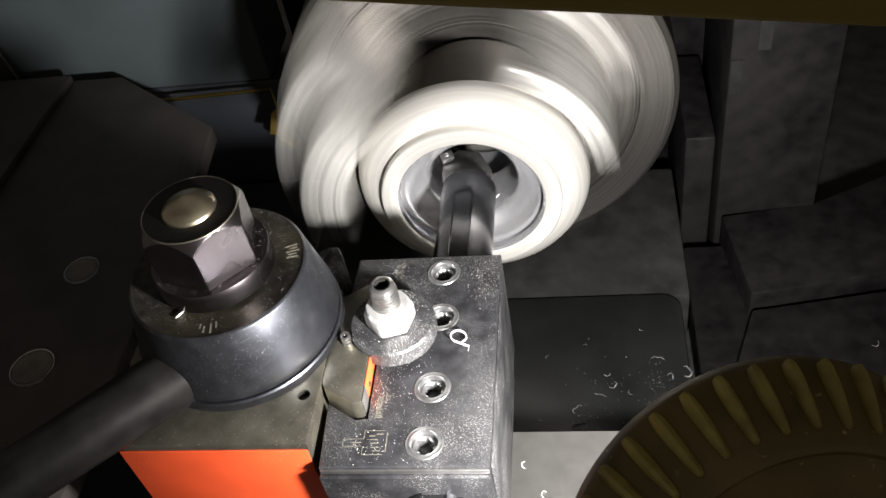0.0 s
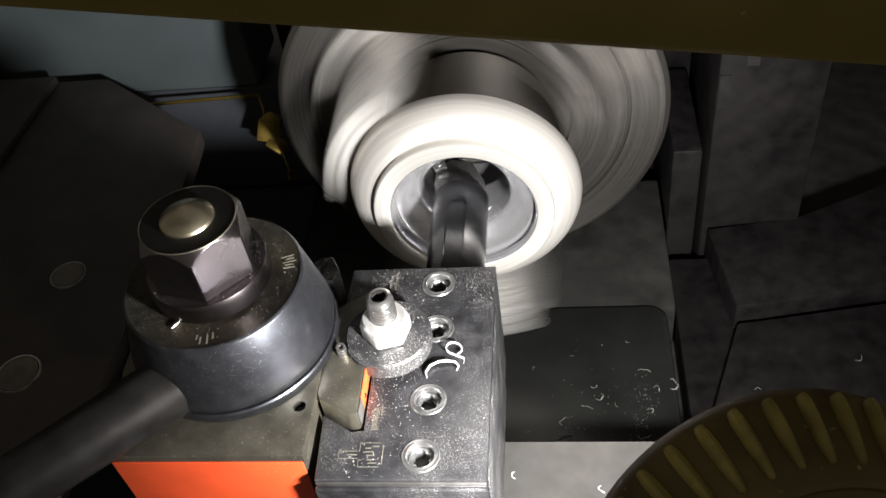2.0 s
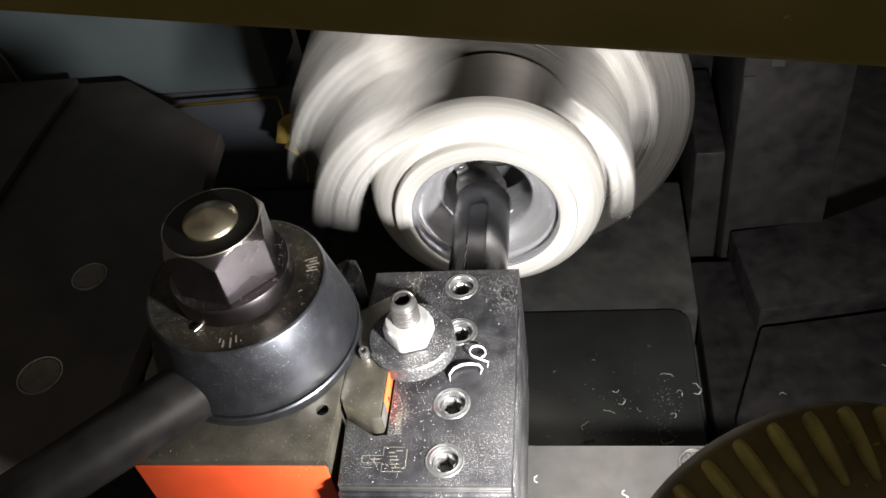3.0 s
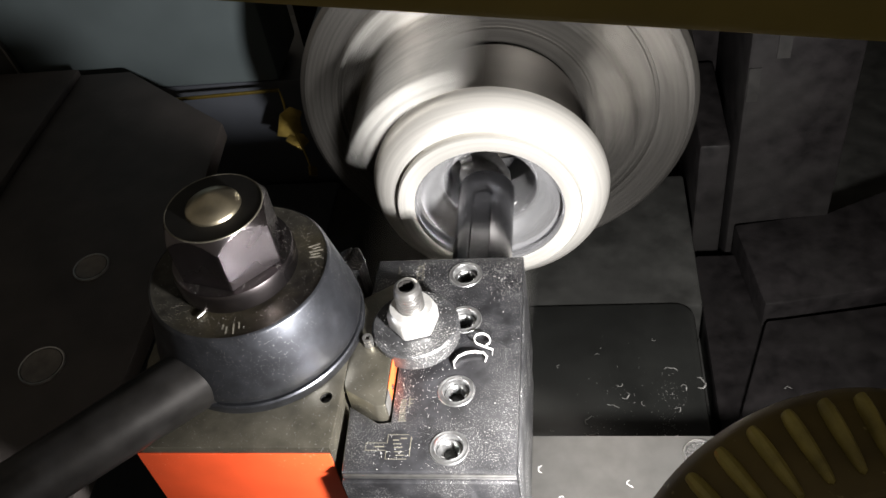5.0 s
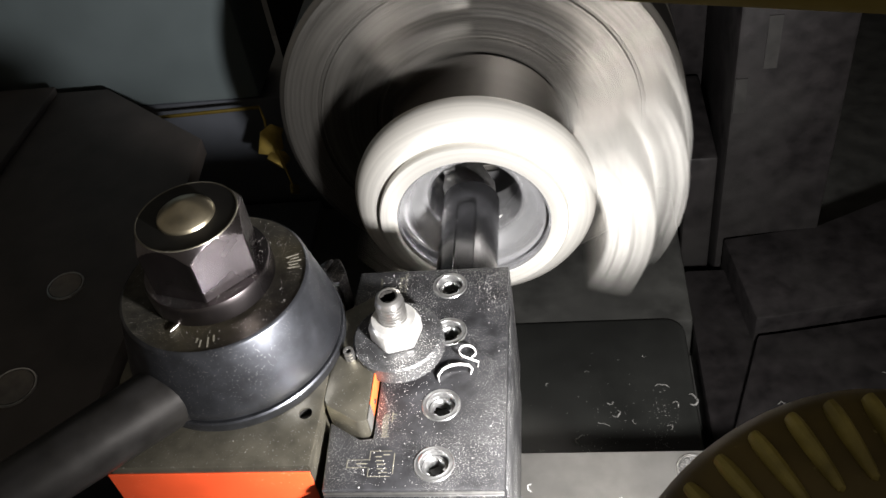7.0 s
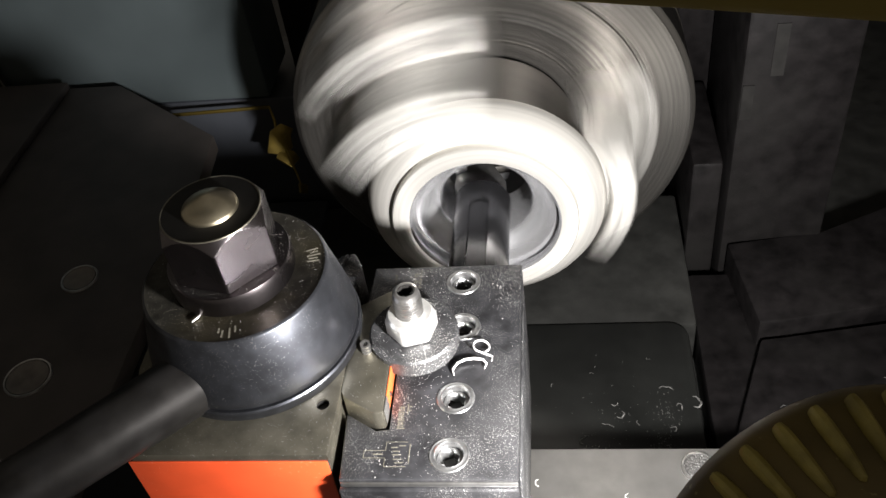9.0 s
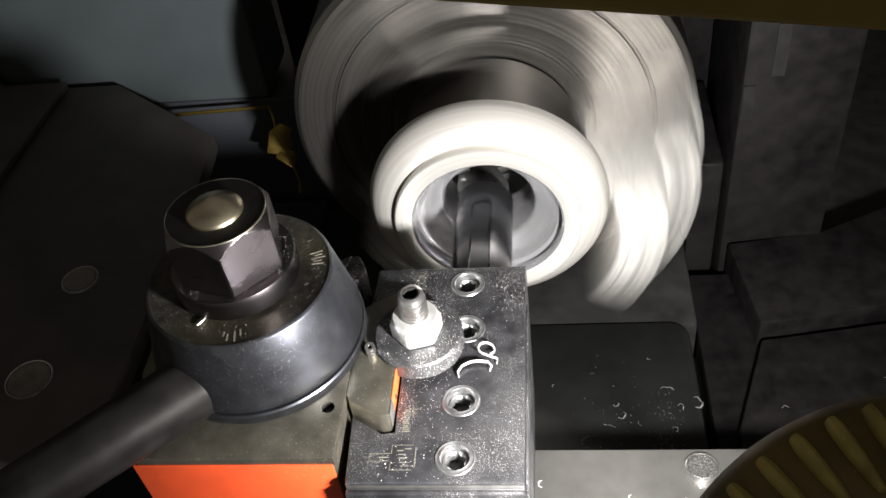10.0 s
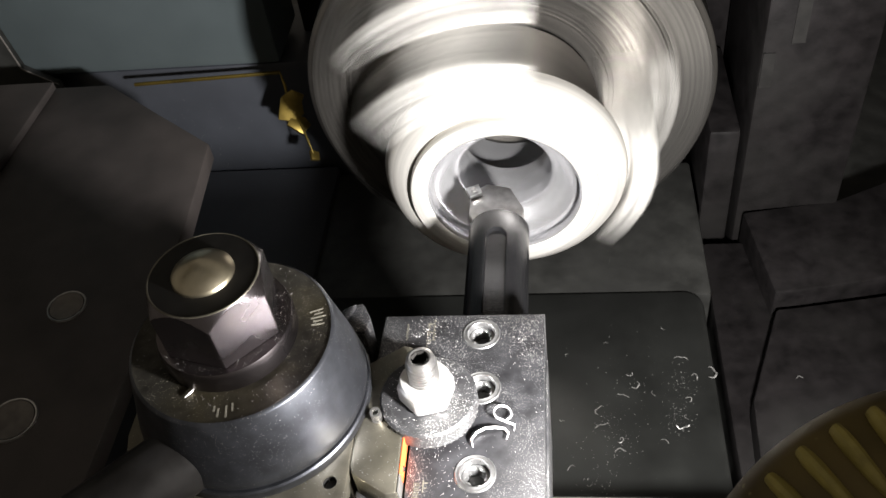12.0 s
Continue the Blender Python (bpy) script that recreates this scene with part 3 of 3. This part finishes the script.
    a = carried("height_adjuster", "knurled thumb nut on a threaded stud", "thumb nut", (-0.0225, -0.0435, 0.026))
    ring = bmesh.new()
    n = 96
    rows_ = []
    for zz, rr in ((0.0030, 0.0156), (0.0036, 0.0165), (0.0098, 0.0165), (0.0106, 0.0157)):
        rows_.append([ring.verts.new(((rr + (0.00035 if (i + int(zz * 900)) % 2 else 0)) * math.cos(2 * math.pi * i / n), (rr + (0.00035 if (i + int(zz * 900)) % 2 else 0)) * math.sin(2 * math.pi * i / n), zz)) for i in range(n)])
    for p_, q_ in zip(rows_, rows_[1:]):
        for i in range(n):
            ring.faces.new([p_[i], p_[(i + 1) % n], q_[(i + 1) % n], q_[i]])
    ring.faces.new(rows_[-1])
    ring.faces.new(rows_[0][::-1])
    part("thumb_nut", ring, M_DUSTY, a, "dusty black knurled ring", smooth=10)
    part("lock_nut", merge(bevel(prism(hexagon(0.0100, 15), 0.0108, 0.0188, 0), 0.0012), turned([(0.0088, 0.0188), (0.0080, 0.0202), (0.0, 0.0202)], 40)), M_NUT, a, "bright hexagon lock nut")
    prof = [(0.0, 0.0), (0.0049, 0.0), (0.0049, 0.0202)]
    for k in range(6):
        zz = 0.0205 + 0.0015 * k
        prof += [(0.0053, zz), (0.0053, zz + 0.0004), (0.0044, zz + 0.0008), (0.0044, zz + 0.0011)]
    prof += [(0.0050, 0.0292), (0.0046, 0.0312), (0.0036, 0.0318), (0.0030, 0.0316)]
    part("stud", turned(prof, 40), M_STUD, a, "bright threaded stud")
    # hollow of the bright stud, coloured black for its shade
    part("socket", turned([(0.0030, 0.0316), (0.0028, 0.0270), (0.0, 0.0268)], 6), M_BLACK, a, "dark socket in the stud")


BAR_X = -0.0042


def build_boring_bar():
    b = carried("boring_bar", "polished dark steel boring bar with a flat", "boring bar", (BAR_X, 0, 0))
    n, r = 144, 0.0136
    bm = bmesh.new()
    rings = []
    # round shank with a milled flat along its top
    for y in (-0.115, 0.0, 0.0545, 0.0555, 0.0565, 0.0573, 0.0580, 0.0585, 0.0588, 0.0592, 0.066, 0.0700, 0.0705):
        ring = []
        for i in range(n):
            a = 2 * math.pi * i / n
            k = 1.0 if y < 0.0705 else 0.96
            x, zz = r * k * math.cos(a), r * k * math.sin(a)
            half = 0.0044 * math.sqrt(max(0.0, 1 - max(0.0, (y - 0.0545) / 0.0045) ** 2))
            if y < 0.059 and zz > 0 and abs(x) < half:
                zz = r - 0.0022
            ring.append(bm.verts.new((x, y, zz)))
        rings.append(ring)
    for p_, q_ in zip(rings, rings[1:]):
        for i in range(n):
            bm.faces.new([p_[i], p_[(i + 1) % n], q_[(i + 1) % n], q_[i]])
    bm.faces.new(rings[0][::-1])
    bm.faces.new(rings[-1])
    part("shank", bm, M_OXIDE_BAR, b, smooth=22)
    # cut-down head with its tip
    part("head", moved(prism([(-0.0112, 0.0), (0.0112, 0.0), (0.0112, 0.010), (0.0045, 0.024), (-0.0065, 0.027), (-0.0135, 0.021), (-0.0140, 0.008)], -0.0095, 0.0040, 0.0008), 0, 0.0706, 0), M_STUD, b, "ground steel tool head")
    part("insert", moved(prism([(-0.0160, 0.0215), (-0.0100, 0.0245), (-0.0080, 0.0185), (-0.0135, 0.0155)], 0.0041, 0.0066, 0.0004), 0, 0.0706, 0), M_SCREW, b, "small carbide insert")
    part("clamp_screw", moved(turned([(0, -0.0002), (0.0006, -0.0002), (0.0008, 0.0005), (0.0014, 0.0005), (0.0016, 0.0), (0.0016, -0.001)], 20), -0.0119, 0.0906, 0.0069), M_STUD, b)
    part("seat_ring", moved(turned([(0.0058, 0.0), (0.0058, 0.0004), (0.0064, 0.0004), (0.0064, 0.0)], 32), 0.001, 0.0735, 0.0040), M_CHIP, b, "bright curved seat edge")


# ------------------------------------------------------------------ things near the eye
def build_near():
    g = thing("guard_rail", "dark olive enamelled guard rail above the chuck", "guard rail", (0.0, -0.1185, 0.2171))
    part("rail", box(-0.45, 0.45, 0.0, 0.045, 0.0, 0.030, 0.002), M_OLIVE, g)
    part("flange", box(-0.45, 0.45, 0.0455, 0.049, -0.004, 0.060, 0.001), M_OLIVE, g)
    part("post", box(0.430, 0.450, 0.002, 0.022, -0.50, -0.001, 0.002), M_OLIVE, g)
    RAIL.append(g)
    k = thing("torch", "olive ribbed torch head pointed at the chuck", "torch")
    k.matrix_world = Matrix.Translation(TORCH) @ BEAM.to_track_quat("-Z", "Y").to_matrix().to_4x4()
    part("head", turned([(0.0, -0.002), (0.0410, -0.002), (0.0422, -0.006), (0.0440, -0.006), (0.0449, -0.0045), (0.0452, -0.0012), (0.0446, 0.0012), (0.0368, 0.0140), (0.0350, 0.0162),
                         (0.0338, 0.0165), (0.0328, 0.0156), (0.0, 0.0152)], 96), M_TORCH, k)
    part("barrel", turned([(0.0, 0.0154), (0.0140, 0.0154), (0.0150, 0.017), (0.0150, 0.085), (0.013, 0.088), (0.0, 0.088)], 48), M_TORCH, k)
    arm = tube([TORCH - BEAM * 0.080, TORCH - BEAM * 0.13 + Vector((0.02, 0, 0)), (0.20, -0.36, 0.15), (0.27, -0.38, 0.02), (0.28, -0.38, -0.205)], 0.006, 12)
    arm.transform(k.matrix_world.inverted())
    part("gooseneck", arm, M_BLACK, k)
    for i in range(40):
        rib = bmesh.new()
        bmesh.ops.create_uvsphere(rib, u_segments=10, v_segments=8, radius=1.0)
        for v in rib.verts:
            # a blunt rounded fin, thick at its front end and fading into the shell behind
            back, blunt = (v.co.z + 1) / 2, max(0.05, 1 - v.co.z ** 2) ** -0.28
            v.co = Vector((0.0024 * v.co.x * blunt * (1.15 - 0.6 * back), 0.0016 * v.co.y * blunt * (1.15 - 0.45 * back), 0.0080 * v.co.z))
        rib.transform(pose(0, 0, 0, 0, 0, 360 / 40 * i - 1.3) @ pose(0.0412, 0, 0.0072, 0, -31.5, 0))
        part("rib", rib, M_RIB, k)


def chip(seed, size):
    rnd = random.Random(seed)
    pts, a, x, y = [], rnd.uniform(0, 6), 0.0, 0.0
    for i in range(9):
        a += rnd.uniform(-0.2, 0.9)
        x += size * 0.16 * math.cos(a)
        y += size * 0.16 * math.sin(a)
        pts.append((x, y, size * 0.1 * (0.6 + 0.5 * math.sin(i * 1.7 + seed))))
    return tube([(0.75 * a_, 0.75 * b_, c_) for a_, b_, c_ in pts], size * 0.045, 5, 0.6)


def scatter(spots, rnd, least, more):
    """Flat flakes of uneven size and turn, lying at the spots."""
    bm = bmesh.new()
    for x, y, zz in spots:
        size, turn = least + more * rnd.random() ** 2.2, rnd.uniform(0, 6.283)
        rim = [(1.0, 0.1), (0.2, 0.5), (-0.9, 0.3), (-0.7, -0.4), (0.5, -0.5)]
        low = [(x + size * (u * math.cos(turn) - v * math.sin(turn)), y + size * (u * math.sin(turn) + v * math.cos(turn))) for u, v in rim]
        lift = [rnd.uniform(0.3, 1.1) * size for _ in rim]
        bottom = [bm.verts.new((px, py, zz)) for px, py in low]
        top = [bm.verts.new((px, py, zz + up)) for (px, py), up in zip(low, lift)]
        bm.faces.new(top)
        for i in range(5):
            bm.faces.new([bottom[i], bottom[(i + 1) % 5], top[(i + 1) % 5], top[i]])
    return bm


def build_chips():
    rnd = random.Random(4)
    z = -0.1549
    for i, (x, y, sz) in enumerate(((0.214, 0.086, 0.008), (0.158, 0.064, 0.006), (0.104, 0.066, 0.014), (0.096, 0.078, 0.010), (0.099, 0.064, 0.008), (0.062, 0.062, 0.010), (0.058, 0.070, 0.006), (0.060, 0.052, 0.008), (0.05, 0.092, 0.004),
                                    (0.026, 0.085, 0.004), (0.083, 0.105, 0.004), (0.074, 0.058, 0.005), (0.045, 0.048, 0.009), (0.048, 0.034, 0.010), (0.055, 0.016, 0.009), (0.051, 0.024, 0.007), (0.028, 0.008, 0.006), (0.020, 0.039, 0.004), (0.079, 0.022, 0.006), (0.084, 0.036, 0.010), (0.092, 0.050, 0.008))):
        tagged(part("steel_chip", moved(chip(i, sz), x, y, z if x < 0.11 else -0.1535), M_TRAY_SWARF), "small curled bright steel chip on the oily plate", "chip", "chips on the plate")
    spots = []
    for i in range(520):
        cx, cy, w_ = ((0.052, 0.028, 0.010), (0.086, 0.040, 0.006), (0.090, 0.062, 0.007), (0.060, 0.058, 0.022), (0.040, 0.004, 0.012))[i % 5]
        x, y = rnd.gauss(cx, w_ * 0.7), rnd.gauss(cy, w_)
        if 0.0 < x < 0.106:
            spots.append((x, y, z - 0.0001))
    dust = scatter(spots, rnd, 0.0001, 0.00036)
    tagged(part("fine_swarf", dust, M_TRAY_SWARF), "fine bright swarf scattered on the oily plate", "swarf", kind="stuff")
    # flakes on the holder, the post and the nut
    spots = []
    for i in range(1100):
        u = rnd.random()
        if u < 0.26:
            x, y = rnd.gauss(-0.022, 0.008), rnd.gauss(-0.066, 0.008)
        elif u < 0.44:
            x, y = rnd.gauss(-0.022, 0.007), rnd.gauss(-0.010, 0.005)
        elif u < 0.54:
            x, y = rnd.gauss(0.010, 0.003), rnd.gauss(-0.014, 0.006)
        elif u < 0.64:
            x, y = rnd.gauss(-0.028, 0.008), rnd.gauss(-0.094, 0.004)
        else:
            x, y = rnd.uniform(-0.043, 0.0165), rnd.uniform(-0.1, -0.001)
        if not (-0.0435 < x < 0.0165 and -0.1005 < y < -0.0005) or (x < -0.0285 and -0.082 < y < -0.018) or min(math.hypot(x - a, y - b) for a, b in SCREWS) < 0.0068:
            continue
        spots.append((x, y, 0.0261))
    for i in range(160):
        a, r = rnd.uniform(0, 6.283), rnd.uniform(0.0103, 0.0155)
        spots.append((-0.0225 + r * math.cos(a), -0.0435 + r * math.sin(a), 0.0367))
    flakes = scatter(spots, rnd, 0.00005, 0.00017)
    spots = []
    for i in range(420):
        a, r = rnd.uniform(0, 6.283), rnd.uniform(0.0235, 0.0322)
        spots.append((STUD[0] + r * math.cos(a), STUD[1] + r * math.sin(a), 0.0683))
    for i in range(220):
        a, r = rnd.uniform(-2.6, 0.6), rnd.uniform(0.0182, 0.0216)
        spots.append((STUD[0] + r * math.cos(a), STUD[1] + r * math.sin(a), 0.0775))
    for i in range(260):
        x, y = rnd.uniform(-0.115, -0.048), rnd.uniform(-0.095, -0.065)
        if math.hypot(x - STUD[0], y - STUD[1]) > 0.044:
            spots.append((x, y, 0.0341))
    post_flakes = tagged(part("fine_swarf", scatter(spots, rnd, 0.00004, 0.00013), M_SWARF), "dull fine swarf lying on the tool post", "swarf", kind="stuff")
    ON_CARRIAGE.append(post_flakes)
    fl = tagged(part("fine_swarf", flakes, M_CHIP), "fine bright steel flakes lying on the tool holder", "swarf", kind="stuff")
    ON_CARRIAGE.append(fl)
    sl = carried("steel_chip", "bright sliver of steel on the tool post ring", "chip", (-0.0911, -0.0652, 0.0683))
    part("curl", tube([(-0.0012, -0.0010, 0.0004), (-0.0002, 0.0, 0.0006), (0.0006, 0.0012, 0.0006), (0.0010, 0.0026, 0.0004)], 0.00035, 6), M_CHIP, sl)
    # two curled chips that come to lie on the holder
    c = carried("curled_chip", "small bright looped steel chip on the tool holder", "chip", (0.0025, -0.0455, 0.0262))
    part("curl", tube([(0.0030 * math.cos(a), 0.0028 * math.sin(a), 0.0012 + 0.0016 * abs(math.sin(a * 0.5))) for a in [radians(20 * k - 60) for k in range(17)]] + [(0.0042, -0.0040, 0.001), (0.0040, -0.0062, 0.0008)], 0.00030, 8, 1.7), M_CHIP, c)
    d = thing("curled_chip", "bright hook-shaped steel chip thrown onto the tool holder", "chip", (-0.001, -0.0535, 0.0262))
    THROWN.append(d)
    part("curl", tube([(-0.0062, -0.0045, 0.0008), (-0.0068, -0.0020, 0.0012), (-0.0052, 0.0006, 0.0016), (-0.0022, 0.0022, 0.0018), (0.0012, 0.0026, 0.0018), (0.0042, 0.0022, 0.0016), (0.0056, 0.0006, 0.0012), (0.0050, -0.0016, 0.0009)], 0.00038, 8, 1.6), M_CHIP, d)
    f = thing("flying_chip", "bright steel chip thrown off the cut", "chip", (0.0, 0.085, -0.016))
    FLYING.append(f)
    part("curl", chip(77, 0.012), M_CHIP, f)
    for i, (x, y) in enumerate(((0.020, 0.005), (0.030, -0.012), (0.060, -0.002), (0.026, -0.03), (0.10, -0.004), (0.085, -0.010))):
        c2 = carried("steel_chip", "small bright steel chip on the cross slide", "chip", (x, y - 0.04, -0.0799), "chips on the slide")
        part("curl", chip(40 + i, 0.006), M_CHIP, c2)


def build_brass():
    b = thing("brass_fitting", "oily brass fitting and strip beside the chuck", "fitting", (-0.17, 0.235, -0.06))
    part("strip", moved(box(-0.100, 0.004, -0.0010, 0.0010, -0.0011, 0.0011, 0.0004), 0, 0.02, 0.0015, 0, 0, 3), M_BRASS, b)
    part("lug", moved(prism([(-0.007, -0.009), (0.004, -0.010), (0.0105, -0.004), (0.0085, 0.004), (0.010, 0.009), (0.001, 0.012), (-0.006, 0.006)], -0.0025, 0.0025, 0.0008), 0.011, 0.0, -0.013, 55, 15, 10), M_BRASS, b)
    part("lug", moved(prism([(-0.008, -0.003), (0.004, -0.007), (0.008, 0.001), (0.003, 0.005), (-0.006, 0.005)], -0.002, 0.002, 0.0006), 0.017, -0.006, -0.023, 40, 25, 5), M_BRASS, b)
    part("lug", moved(prism([(-0.003, -0.003), (0.003, -0.004), (0.004, 0.002), (-0.002, 0.004)], -0.0015, 0.0015, 0.0004), 0.026, -0.02, -0.040, 40, 25, 40), M_BRASS, b)
    part("wire", tube([(0.004, 0.02, 0.002), (0.008, 0.012, -0.004), (0.010, 0.004, -0.012), (0.018, -0.006, -0.020), (0.026, -0.02, -0.038)], 0.0011, 8), M_BRASS, b)


build_bed()
build_headstock()
build_chuck()
build_workpiece()
build_saddle()
build_tool_post()
build_holder()
build_boring_bar()
build_near()
build_chips()
build_brass()

# how far the carriage has fed towards the chuck, in metres
FEED = [(0, 0), (2.5, 0.0025), (5, 0.005), (7.7, 0.0065), (10.2, 0.008), (10.4, 0.0072), (10.5, 0.004), (10.6, -0.003), (10.7, -0.012), (10.8, -0.021), (10.9, -0.028), (11.0, -0.0312), (11.2, -0.0315), (12, -0.0315)]
SPIN_RATE = 2400.0     # degrees a second
SLIP = [(0.0, 892.0), (0.4, 895.0), (5.5, 924.0), (11.4, 940.0), (12.0, 941.0)]     # the spindle gains a little under the cut, in degrees


def motions():
    for ob in ON_CARRIAGE:
        base = ob.location.copy()
        walk(ob, [(t, pose(base.x, base.y + s, base.z)) for t, s in FEED])
    for ob in ON_SPINDLE:
        base = ob.location.copy()
        walk(ob, [(i / FPS, pose(base.x, base.y, base.z, 0, float(np.interp(i / FPS, [t for t, _ in SLIP], [d for _, d in SLIP])) + 120 - SPIN_RATE * i / FPS, 0)) for i in range(12 * FPS + 1)])
    for ob in RAIL:
        x, y, z = ob.location
        walk(ob, [(t, pose(x, y + 0.6 * up, z + up, 0, 7.6, -1.6)) for t, up in ((0, 0), (10.3, 0), (10.5, 0.0), (10.7, 0.004), (10.9, 0.014), (11.1, 0.020), (12, 0.022))])
    for ob in THROWN:
        x, y, z = ob.location
        walk(ob, [(0, pose(-0.004, 0.085, -0.0195)), (1.1, pose(-0.004, 0.085, -0.0195)), (1.2, pose(0.004, 0.050, 0.030, 60, 30, 40)), (1.3, pose(x + 0.001, y + 0.003, z + 0.002, 8, 10, 15))]
             + [(1.4, pose(x, y + 0.0014, z))] + [(t, pose(x, y + s, z)) for t, s in FEED if t > 2])
    for ob in FLYING:
        x, y, z = ob.location
        walk(ob, [(0, pose(x, y, z)), (7.1, pose(x, y, z)), (7.2, pose(0.022, 0.045, 0.01, 30, 20, 10)), (7.3, pose(0.041, -0.004, -0.03, 60, 60, 40)), (7.4, pose(0.055, -0.03, -0.078, 60, 80, 60)),
                  (7.5, pose(0.060, -0.05, -0.0795, 0, 0, 90)), (10.2, pose(0.060, -0.0485, -0.0795, 0, 0, 90))] + [(t, pose(0.060, -0.0565 + s, -0.0795, 0, 0, 90)) for t, s in FEED if t > 10.3])


motions()
